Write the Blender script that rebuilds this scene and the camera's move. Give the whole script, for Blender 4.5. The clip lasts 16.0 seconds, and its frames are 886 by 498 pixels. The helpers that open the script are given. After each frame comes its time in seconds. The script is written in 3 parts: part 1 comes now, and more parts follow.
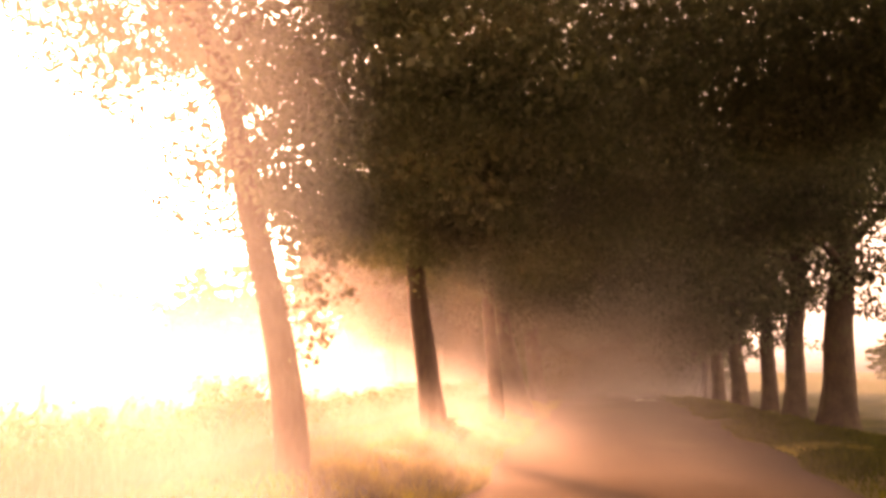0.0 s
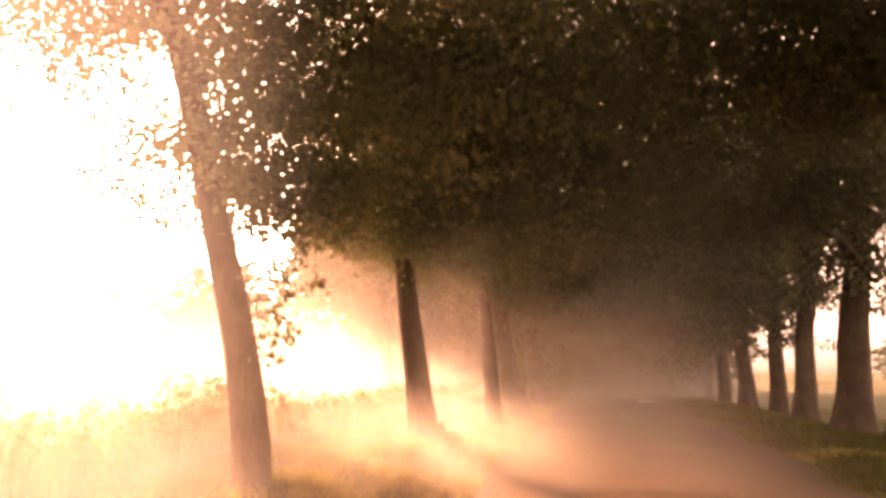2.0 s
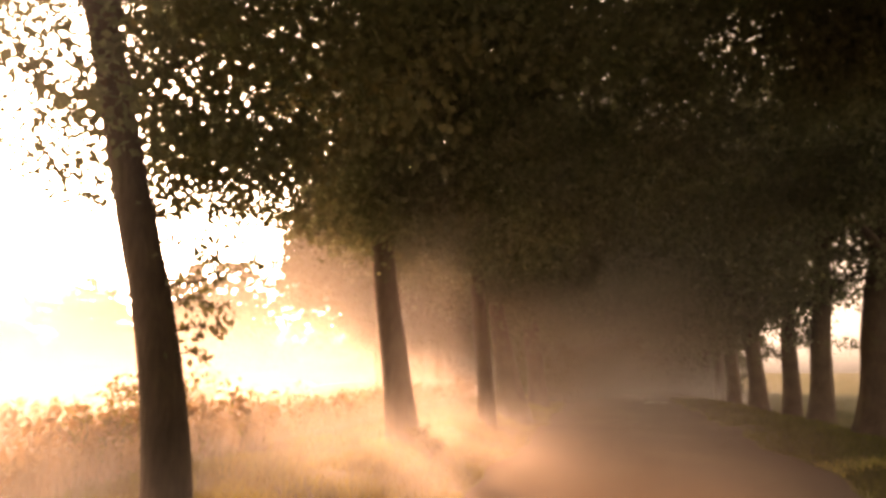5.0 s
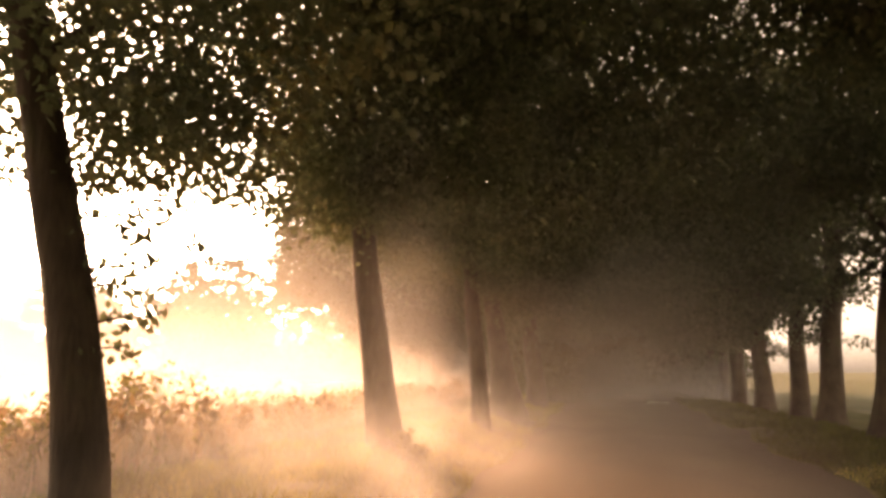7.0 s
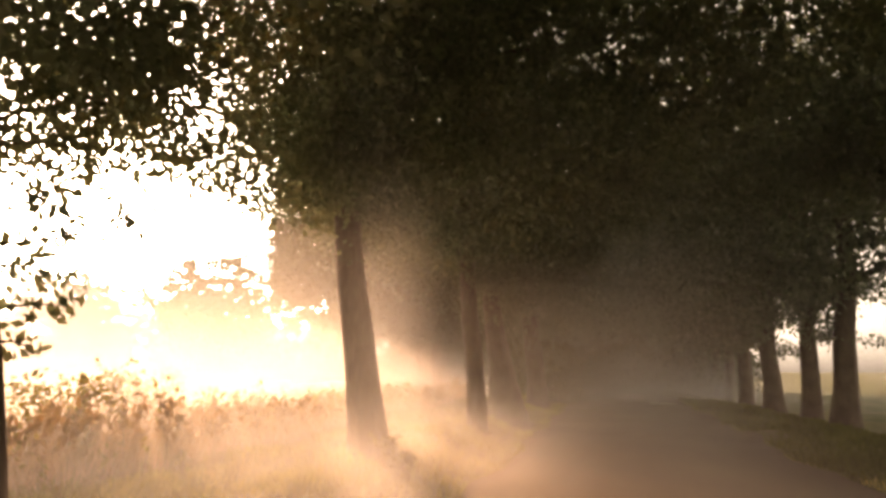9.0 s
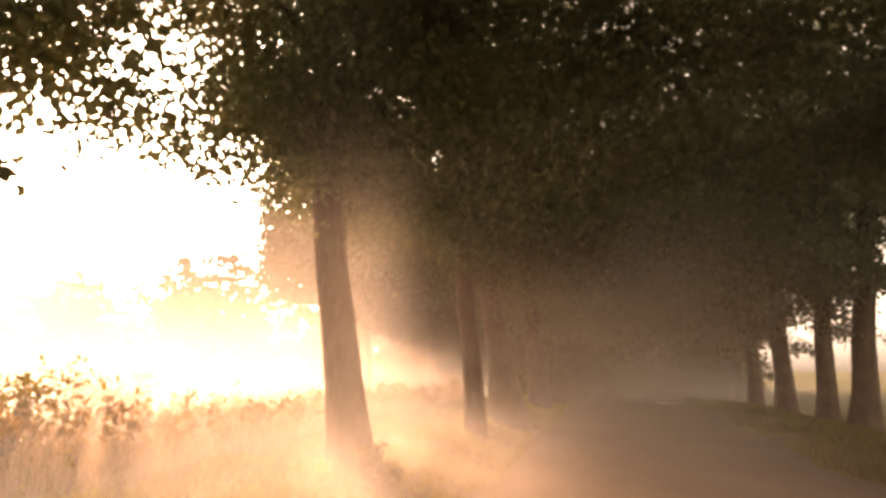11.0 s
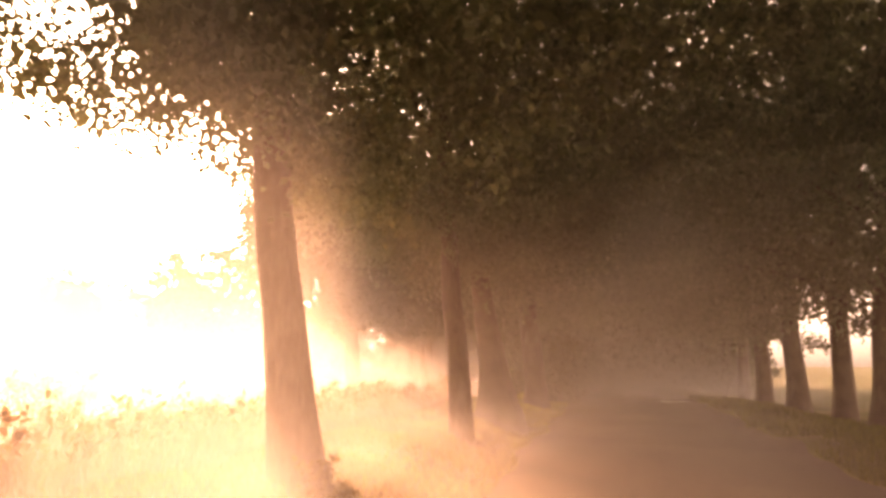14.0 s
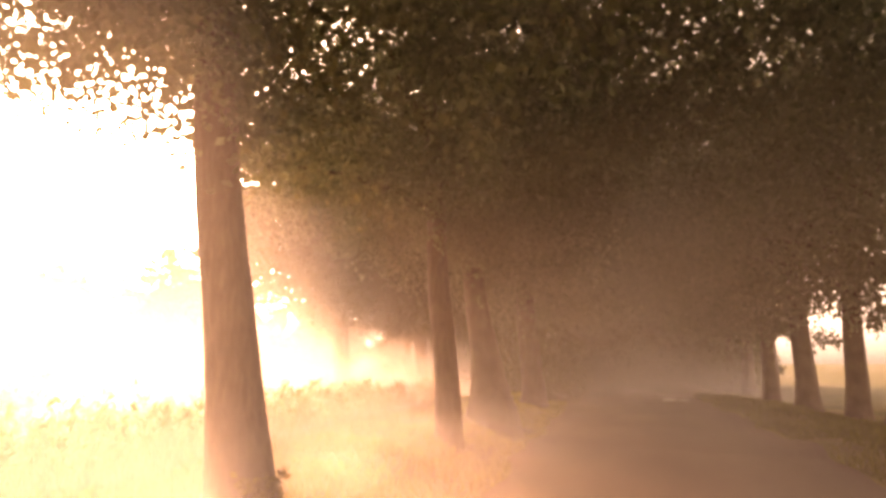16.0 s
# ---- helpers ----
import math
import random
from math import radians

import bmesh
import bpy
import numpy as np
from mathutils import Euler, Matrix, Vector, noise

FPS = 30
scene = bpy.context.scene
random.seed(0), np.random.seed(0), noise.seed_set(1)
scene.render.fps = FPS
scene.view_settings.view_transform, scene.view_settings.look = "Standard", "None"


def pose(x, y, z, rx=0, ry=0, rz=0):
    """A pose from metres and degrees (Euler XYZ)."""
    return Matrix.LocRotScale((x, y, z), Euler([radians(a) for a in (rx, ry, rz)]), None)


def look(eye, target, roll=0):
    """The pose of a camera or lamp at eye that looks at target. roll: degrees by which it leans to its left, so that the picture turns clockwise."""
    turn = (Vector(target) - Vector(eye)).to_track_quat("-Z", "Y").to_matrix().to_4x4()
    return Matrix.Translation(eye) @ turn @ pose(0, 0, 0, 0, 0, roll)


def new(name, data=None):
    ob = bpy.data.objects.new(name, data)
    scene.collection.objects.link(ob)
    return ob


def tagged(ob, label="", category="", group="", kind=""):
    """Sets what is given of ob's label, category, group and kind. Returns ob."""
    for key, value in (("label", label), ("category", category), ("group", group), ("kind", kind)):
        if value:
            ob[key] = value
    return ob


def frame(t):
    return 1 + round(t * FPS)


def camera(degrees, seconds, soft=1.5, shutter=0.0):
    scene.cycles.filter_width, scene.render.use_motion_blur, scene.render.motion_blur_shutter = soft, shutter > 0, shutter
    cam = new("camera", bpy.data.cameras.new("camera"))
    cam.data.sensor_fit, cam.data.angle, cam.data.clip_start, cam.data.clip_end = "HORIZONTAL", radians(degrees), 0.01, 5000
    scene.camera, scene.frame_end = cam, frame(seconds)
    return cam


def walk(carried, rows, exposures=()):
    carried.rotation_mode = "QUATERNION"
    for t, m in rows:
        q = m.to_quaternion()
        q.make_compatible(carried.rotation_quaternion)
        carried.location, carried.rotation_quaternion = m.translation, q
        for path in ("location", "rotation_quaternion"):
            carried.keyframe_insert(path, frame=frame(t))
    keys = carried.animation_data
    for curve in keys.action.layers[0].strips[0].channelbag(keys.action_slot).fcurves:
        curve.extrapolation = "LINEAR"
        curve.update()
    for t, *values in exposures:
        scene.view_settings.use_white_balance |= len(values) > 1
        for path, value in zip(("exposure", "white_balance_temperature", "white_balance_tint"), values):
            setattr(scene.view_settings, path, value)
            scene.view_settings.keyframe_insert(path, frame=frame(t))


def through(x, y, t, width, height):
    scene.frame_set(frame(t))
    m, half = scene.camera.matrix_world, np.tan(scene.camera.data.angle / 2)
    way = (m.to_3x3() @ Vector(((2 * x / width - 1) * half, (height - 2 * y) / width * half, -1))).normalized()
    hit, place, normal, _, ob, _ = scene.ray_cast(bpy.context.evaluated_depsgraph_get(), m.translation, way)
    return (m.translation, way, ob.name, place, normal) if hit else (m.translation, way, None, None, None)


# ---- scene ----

# ---- camera: seconds, x, y, yaw to the left, pitch up, roll ----
cam = camera(65.0, 16.0, soft=3.4)
EYE = 1.5
PATH = [
    (0.0, 0.000, 0.000, 11.32, 9.99, 0.01),
    (0.5, 0.016, 0.223, 11.40, 9.99, 0.03),
    (1.0, 0.032, 0.450, 11.47, 10.00, 0.04),
    (1.5, 0.041, 0.684, 11.52, 10.00, 0.04),
    (2.0, 0.053, 0.936, 11.57, 10.02, 0.04),
    (2.5, 0.056, 1.168, 11.60, 10.04, 0.05),
    (3.0, 0.059, 1.409, 11.66, 10.03, 0.07),
    (3.5, 0.063, 1.631, 11.73, 10.03, 0.09),
    (4.0, 0.079, 1.870, 11.81, 10.03, 0.11),
    (6.5, 0.170, 3.005, 12.04, 9.91, 0.16),
    (7.0, 0.166, 3.257, 12.06, 9.92, 0.17),
    (7.5, 0.167, 3.472, 12.09, 9.92, 0.18),
    (8.0, 0.163, 3.713, 12.15, 9.91, 0.19),
    (8.5, 0.161, 3.918, 12.22, 9.90, 0.22),
    (9.0, 0.143, 4.168, 12.25, 9.87, 0.26),
    (11.5, -0.010, 5.556, 12.30, 9.78, 0.17),
    (12.0, -0.011, 5.814, 12.32, 9.79, 0.13),
    (12.5, -0.013, 6.051, 12.34, 9.79, 0.09),
    (13.0, -0.004, 6.293, 12.34, 9.77, 0.06),
    (13.5, 0.006, 6.541, 12.34, 9.70, 0.04),
    (14.0, 0.009, 6.813, 12.35, 9.57, 0.01),
    (14.5, 0.011, 7.077, 12.35, 9.50, -0.00),
    (15.0, 0.013, 7.357, 12.36, 9.48, -0.01),
    (15.5, 0.011, 7.635, 12.36, 9.45, -0.03),
    (16.0, -0.000, 7.909, 12.36, 9.38, -0.08),
]
EXPOSURES = [          # seconds, stops, kelvin, tint
    (0.0, 2.7, 14600, 58), (2.0, 2.72, 14600, 58), (3.0, 2.45, 14200, 54), (4.0, 2.2, 13200, 44), (7.0, 2.0, 11100, 28),
    (9.0, 1.92, 9900, 22), (11.5, 2.25, 11600, 34), (13.5, 2.45, 13300, 48), (16.0, 2.58, 13000, 46)]
walk(cam, [(t, pose(x, y, EYE, 90 + pitch, -roll, yaw)) for t, x, y, yaw, pitch, roll in PATH], EXPOSURES)

scene.cycles.transparent_max_bounces = 64

# ---- light: a low morning sun behind the left tree row, and a hazy sky ----
SUN_AZIMUTH, SUN_HEIGHT = 38.0, 13.2          # degrees left of +y, degrees up
world = bpy.data.worlds.new("morning_sky")
scene.world = world
world.use_nodes = True
wn = world.node_tree.nodes
sky = wn.new("ShaderNodeTexSky")
sky.sky_type = "NISHITA"
sky.sun_disc = False
sky.sun_elevation = radians(SUN_HEIGHT)
sky.sun_rotation = radians(-SUN_AZIMUTH)
sky.dust_density = 4.0
sky.air_density = 1.0
wn["Background"].inputs["Strength"].default_value = 0.15
haze = wn.new("ShaderNodeHueSaturation")          # morning haze takes the blue out of the sky
haze.inputs["Saturation"].default_value = 0.12
world.node_tree.links.new(sky.outputs[0], haze.inputs["Color"])
world.node_tree.links.new(haze.outputs[0], wn["Background"].inputs["Color"])

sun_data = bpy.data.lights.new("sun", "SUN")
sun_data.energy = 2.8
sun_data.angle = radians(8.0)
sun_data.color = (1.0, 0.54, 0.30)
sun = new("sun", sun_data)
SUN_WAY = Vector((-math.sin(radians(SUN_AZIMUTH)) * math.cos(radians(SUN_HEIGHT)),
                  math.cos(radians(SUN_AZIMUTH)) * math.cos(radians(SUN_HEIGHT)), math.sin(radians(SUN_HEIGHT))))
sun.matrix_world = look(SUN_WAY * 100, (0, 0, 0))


# ---- materials ----
def material(name):
    m = bpy.data.materials.new(name)
    m.use_nodes = True
    nodes = m.node_tree.nodes
    nodes.clear()
    out = nodes.new("ShaderNodeOutputMaterial")
    return m, nodes, m.node_tree.links, out


def noise_ramp(nodes, links, scale, stops, detail=6.0, coords="Object", stretch=(1, 1, 1)):
    """Colour from noise: stops are (place, (r, g, b))."""
    tc = nodes.new("ShaderNodeTexCoord")
    mp = nodes.new("ShaderNodeMapping")
    mp.inputs["Scale"].default_value = stretch
    nz = nodes.new("ShaderNodeTexNoise")
    nz.inputs["Scale"].default_value = scale
    nz.inputs["Detail"].default_value = detail
    rp = nodes.new("ShaderNodeValToRGB")
    links.new(tc.outputs[coords], mp.inputs["Vector"])
    links.new(mp.outputs[0], nz.inputs["Vector"])
    links.new(nz.outputs["Fac"], rp.inputs["Fac"])
    el = rp.color_ramp.elements
    el[0].position, el[0].color = stops[0][0], (*stops[0][1], 1)
    el[1].position, el[1].color = stops[-1][0], (*stops[-1][1], 1)
    for p, c in stops[1:-1]:
        el.new(p).color = (*c, 1)
    return rp, nz


def mixed(nodes, links, a, b, fac, mode="MIX"):
    mx = nodes.new("ShaderNodeMix")
    mx.data_type, mx.blend_type = "RGBA", mode
    if isinstance(fac, float):
        mx.inputs["Factor"].default_value = fac
    else:
        links.new(fac, mx.inputs["Factor"])
    links.new(a, mx.inputs["A"])
    links.new(b, mx.inputs["B"])
    return mx.outputs["Result"]


def bumped(nodes, links, height, strength, distance):
    bp = nodes.new("ShaderNodeBump")
    bp.inputs["Strength"].default_value = strength
    bp.inputs["Distance"].default_value = distance
    links.new(height, bp.inputs["Height"])
    return bp.outputs[0]


def bark_material():
    m, n, l, out = material("bark")
    big, _ = noise_ramp(n, l, 2.2, [(0.3, (0.034, 0.024, 0.014)), (0.55, (0.064, 0.046, 0.027)), (0.75, (0.06, 0.058, 0.028))])
    fine, fz = noise_ramp(n, l, 26.0, [(0.3, (0.55, 0.53, 0.5)), (0.7, (1.0, 1.0, 1.0))], 8.0, stretch=(1, 1, 0.18))
    p = n.new("ShaderNodeBsdfPrincipled")
    l.new(mixed(n, l, big.outputs[0], fine.outputs[0], 0.8, "MULTIPLY"), p.inputs["Base Color"])
    p.inputs["Roughness"].default_value = 0.92
    l.new(bumped(n, l, fz.outputs["Fac"], 0.8, 0.03), p.inputs["Normal"])
    l.new(p.outputs[0], out.inputs[0])
    return m


def leaf_material(name, dark, light, through, glow=(1.4, 1.35, 0.6)):
    """Thin leaves: some light passes through them; every leaf or blade differs a little."""
    m, n, l, out = material(name)
    geo = n.new("ShaderNodeNewGeometry")
    rp = n.new("ShaderNodeValToRGB")
    rp.color_ramp.elements[0].color = (*dark, 1)
    rp.color_ramp.elements[1].color = (*light, 1)
    l.new(geo.outputs["Random Per Island"], rp.inputs["Fac"])
    patch, _ = noise_ramp(n, l, 0.9, [(0.3, (0.7, 0.75, 0.6)), (0.7, (1.1, 1.05, 1.0))], 3.0)
    col = mixed(n, l, rp.outputs[0], patch.outputs[0], 1.0, "MULTIPLY")
    d = n.new("ShaderNodeBsdfDiffuse")
    t = n.new("ShaderNodeBsdfTranslucent")
    l.new(col, d.inputs["Color"])
    tint = n.new("ShaderNodeMix")
    tint.data_type, tint.blend_type = "RGBA", "MULTIPLY"
    tint.inputs["Factor"].default_value = 1.0
    tint.inputs["B"].default_value = (*glow, 1)
    l.new(col, tint.inputs["A"])
    l.new(tint.outputs["Result"], t.inputs["Color"])
    mx = n.new("ShaderNodeMixShader")
    mx.inputs[0].default_value = through
    l.new(d.outputs[0], mx.inputs[1])
    l.new(t.outputs[0], mx.inputs[2])
    l.new(mx.outputs[0], out.inputs[0])
    return m


def ground_material():
    m, n, l, out = material("meadow_soil")
    a, _ = noise_ramp(n, l, 0.5, [(0.3, (0.05, 0.06, 0.02)), (0.5, (0.09, 0.10, 0.035)), (0.7, (0.13, 0.11, 0.05))])
    b, z = noise_ramp(n, l, 14.0, [(0.3, (0.45, 0.45, 0.4)), (0.7, (1, 1, 1))], 8.0)
    p = n.new("ShaderNodeBsdfPrincipled")
    l.new(mixed(n, l, a.outputs[0], b.outputs[0], 0.9, "MULTIPLY"), p.inputs["Base Color"])
    p.inputs["Roughness"].default_value = 1.0
    p.inputs["Specular IOR Level"].default_value = 0.1
    l.new(bumped(n, l, z.outputs["Fac"], 0.7, 0.05), p.inputs["Normal"])
    l.new(p.outputs[0], out.inputs[0])
    return m


def road_material():
    m, n, l, out = material("packed_earth")
    a, _ = noise_ramp(n, l, 0.8, [(0.3, (0.022, 0.019, 0.01)), (0.6, (0.039, 0.033, 0.018)), (0.75, (0.055, 0.046, 0.026))], stretch=(1, 0.25, 1))
    b, z = noise_ramp(n, l, 40.0, [(0.35, (0.5, 0.48, 0.45)), (0.7, (1.05, 1.0, 1.0))], 8.0)
    p = n.new("ShaderNodeBsdfPrincipled")
    l.new(mixed(n, l, a.outputs[0], b.outputs[0], 0.8, "MULTIPLY"), p.inputs["Base Color"])
    p.inputs["Roughness"].default_value = 0.85
    p.inputs["Specular IOR Level"].default_value = 0.25
    l.new(bumped(n, l, z.outputs["Fac"], 0.6, 0.02), p.inputs["Normal"])
    l.new(p.outputs[0], out.inputs[0])
    return m


def mist_material(name, density, height, floor, patch, tint, drift=1.0, fade=0.15):
    """Fine droplets in the air: thickest at the ground, thinning upwards, in drifting swaths; lets through and scatters the light that falls on it."""
    m, n, l, out = material(name)
    geo = n.new("ShaderNodeNewGeometry")
    sep = n.new("ShaderNodeSeparateXYZ")
    l.new(geo.outputs["Position"], sep.inputs[0])

    def sums(op, a, b):
        nd = n.new("ShaderNodeMath")
        nd.operation = op
        for i, v in enumerate((a, b)):
            if isinstance(v, (int, float)):
                nd.inputs[i].default_value = v
            else:
                l.new(v, nd.inputs[i])
        return nd.outputs[0]

    fall = sums("POWER", 2.718, sums("DIVIDE", sums("MAXIMUM", sep.outputs[2], 0.0), -height))
    lee = n.new("ShaderNodeMapRange")             # it drifts in from the meadow and thins across the lane
    lee.interpolation_type = "SMOOTHSTEP"
    lee.inputs["From Min"].default_value = -3.0
    lee.inputs["From Max"].default_value = 0.5
    lee.inputs["To Min"].default_value = 1.0
    lee.inputs["To Max"].default_value = drift
    l.new(sep.outputs[0], lee.inputs["Value"])
    dry = n.new("ShaderNodeMapRange")             # hardly any is left over the right-hand verge
    dry.interpolation_type = "SMOOTHSTEP"
    dry.inputs["From Min"].default_value = 1.3
    dry.inputs["From Max"].default_value = 4.4
    dry.inputs["To Min"].default_value = 1.0
    dry.inputs["To Max"].default_value = 0.03 if drift < 1 else 1.0
    l.new(sep.outputs[0], dry.inputs["Value"])
    low = sums("MULTIPLY", sums("MULTIPLY", sums("MULTIPLY", fall, density), lee.outputs[0]), dry.outputs[0])
    fall = sums("ADD", low, sums("MULTIPLY", sums("ADD", sums("MULTIPLY", dry.outputs[0], 0.98), 0.02), floor))
    nz = n.new("ShaderNodeTexNoise")
    nz.inputs["Scale"].default_value = patch
    nz.inputs["Detail"].default_value = 3.0
    mp = n.new("ShaderNodeMapping")
    mp.inputs["Scale"].default_value = (1, 1, 2.2)
    l.new(geo.outputs["Position"], mp.inputs["Vector"])
    l.new(mp.outputs[0], nz.inputs["Vector"])
    cloud = n.new("ShaderNodeMapRange")
    cloud.inputs["From Min"].default_value = 0.3
    cloud.inputs["From Max"].default_value = 0.7
    cloud.inputs["To Min"].default_value = 0.55
    cloud.inputs["To Max"].default_value = 1.35
    l.new(nz.outputs["Fac"], cloud.inputs["Value"])
    # thin out towards the sheet's rim
    uv = n.new("ShaderNodeTexCoord")
    su = n.new("ShaderNodeSeparateXYZ")
    l.new(uv.outputs["UV"], su.inputs[0])

    def rim(v, width):
        edge = sums("MINIMUM", v, sums("SUBTRACT", 1.0, v))
        r = n.new("ShaderNodeMapRange")
        r.interpolation_type = "SMOOTHSTEP"
        r.inputs["From Max"].default_value = width
        l.new(edge, r.inputs["Value"])
        return r.outputs[0]

    top = n.new("ShaderNodeMapRange")
    top.interpolation_type = "SMOOTHSTEP"
    top.inputs["From Min"].default_value = 1.0
    top.inputs["From Max"].default_value = 0.4
    l.new(su.outputs[1], top.inputs["Value"])
    dens = sums("MULTIPLY", sums("MULTIPLY", fall, cloud.outputs[0]), sums("MULTIPLY", rim(su.outputs[0], fade), top.outputs[0]))
    dens = sums("MINIMUM", dens, 0.95)
    clear = n.new("ShaderNodeBsdfTransparent")
    fwd = n.new("ShaderNodeBsdfTranslucent")
    fwd.inputs["Color"].default_value = (*tint, 1)
    back = n.new("ShaderNodeBsdfDiffuse")
    back.inputs["Color"].default_value = (*tint, 1)
    both = n.new("ShaderNodeMixShader")
    both.inputs[0].default_value = 0.25
    l.new(fwd.outputs[0], both.inputs[1])
    l.new(back.outputs[0], both.inputs[2])
    mx = n.new("ShaderNodeMixShader")
    l.new(dens, mx.inputs[0])
    l.new(clear.outputs[0], mx.inputs[1])
    l.new(both.outputs[0], mx.inputs[2])
    l.new(mx.outputs[0], out.inputs[0])
    return m


BARK = bark_material()
LEAF = leaf_material("oak_leaf", (0.088, 0.106, 0.082), (0.122, 0.144, 0.112), 0.34, (1.2, 1.2, 0.85))
# dark copy of the oak leaf: shade on meadow and far trees, as colour
SHADED_LEAF = leaf_material("shaded_leaf", (0.045, 0.058, 0.034), (0.075, 0.092, 0.055), 0.15, (1.2, 1.2, 0.8))
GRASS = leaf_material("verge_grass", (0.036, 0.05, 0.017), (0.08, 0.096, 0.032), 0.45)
REED = leaf_material("dry_reed", (0.17, 0.125, 0.075), (0.25, 0.19, 0.12), 0.4, (1.15, 1.05, 0.9))
# lighter copy of verge_grass: the sun on the left bank is in its colour
SUNLIT_BANK_GRASS = leaf_material("sunlit_bank_grass", (0.075, 0.085, 0.026), (0.16, 0.17, 0.052), 0.45)
# pale enough to stand for a patch of sun on the verge
SUN_PATCH_GRASS = leaf_material("sun_patch_grass", (0.19, 0.19, 0.07), (0.30, 0.28, 0.11), 0.4)
SHRUB = leaf_material("shrub_leaf", (0.06, 0.06, 0.025), (0.12, 0.11, 0.04), 0.45)
GROUND = ground_material()
ROAD = road_material()
# the greenish light under the crowns is put into lane_mist's tint
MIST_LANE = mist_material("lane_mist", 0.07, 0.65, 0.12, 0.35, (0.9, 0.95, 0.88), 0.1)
MIST_THIN = mist_material("thin_lane_mist", 0.07, 0.6, 0.02, 0.35, (0.95, 0.93, 0.9), 0.15)
MIST_FIELD = mist_material("field_mist", 0.42, 1.5, 0.006, 0.12, (0.95, 0.93, 0.9))
MIST_LOW = mist_material("low_lane_mist", 0.135, 0.62, 0.0, 0.5, (0.95, 0.93, 0.9), 0.1, 0.4)
MIST_BEND = mist_material("bend_mist", 0.22, 1.0, 0.02, 0.3, (0.95, 0.95, 0.95), 1.0, 0.3)
# made-up haze for the lens glare over the leaning oak
MIST_GLARE = mist_material("glare_haze", 0.03, 1.5, 0.06, 0.3, (0.95, 0.93, 0.9), 1.0, 0.45)
MIST_EDGE = mist_material("meadow_edge_mist", 0.42, 0.5, 0.0, 0.4, (0.95, 0.93, 0.9))
MIST_GLOW = mist_material("far_field_mist", 0.5, 1.7, 0.004, 0.12, (0.95, 0.93, 0.9))
MIST_SIDE = mist_material("shaded_field_mist", 0.07, 2.2, 0.008, 0.12, (0.95, 0.94, 0.92))
MIST_UNDER = mist_material("under_tree_mist", 0.3, 2.2, 0.015, 0.2, (0.95, 0.93, 0.9))
MIST_TREES = mist_material("tree_mist", 0.10, 2.5, 0.062, 0.2, (0.95, 0.93, 0.9))
# made-up haze for the lens glare over the second oak
MIST_BANK_GLARE = mist_material("bank_glare_haze", 0.055, 1.4, 0.01, 0.3, (0.95, 0.93, 0.9), 1.0, 0.45)
MIST_BANK = mist_material("bank_mist", 0.14, 0.6, 0.0, 0.5, (0.95, 0.93, 0.9))
MIST_FAR = mist_material("far_mist", 0.6, 9.0, 0.06, 0.05, (0.95, 0.94, 0.92))


# ---- mesh helpers ----
def mesh_object(name, verts, faces, mat, parent=None, smooth=False):
    me = bpy.data.meshes.new(name)
    me.from_pydata(verts, [], faces)
    me.materials.append(mat)
    if smooth:
        me.shade_smooth()
    ob = new(name, me)
    ob.parent = parent
    return ob


def fast_mesh(name, verts, quads, mat):
    """A large mesh of four-cornered faces from arrays."""
    me = bpy.data.meshes.new(name)
    nv, nq = len(verts), len(quads)
    me.vertices.add(nv)
    me.vertices.foreach_set("co", np.asarray(verts, np.float32).ravel())
    me.loops.add(nq * 4)
    me.loops.foreach_set("vertex_index", np.asarray(quads, np.int32).ravel())
    me.polygons.add(nq)
    me.polygons.foreach_set("loop_start", np.arange(0, nq * 4, 4, dtype=np.int32))
    me.update(calc_edges=True)
    me.validate()
    me.materials.append(mat)
    return me


def part(name, me, parent, label=""):
    ob = new(name, me)
    ob.parent = parent
    return tagged(ob, label)


def unit(a):
    return a / np.maximum(np.linalg.norm(a, axis=-1, keepdims=True), 1e-9)


def leaf_arrays(rng, centres, axes, size, wide):
    """Leaves as bent lozenges: centres (n, 3), long axes (n, 3), sizes (n)."""
    n = len(centres)
    side = unit(np.cross(axes, rng.normal(size=(n, 3))))
    normal = np.cross(axes, side)
    s = size[:, None]
    v = np.empty((n, 4, 3))
    v[:, 0] = centres - axes * s * 0.5
    v[:, 1] = centres + side * s * wide + normal * s * 0.10
    v[:, 2] = centres + axes * s * 0.5 - normal * s * 0.06
    v[:, 3] = centres - side * s * wide + normal * s * 0.10
    return v.reshape(-1, 3), np.arange(4 * n).reshape(n, 4)


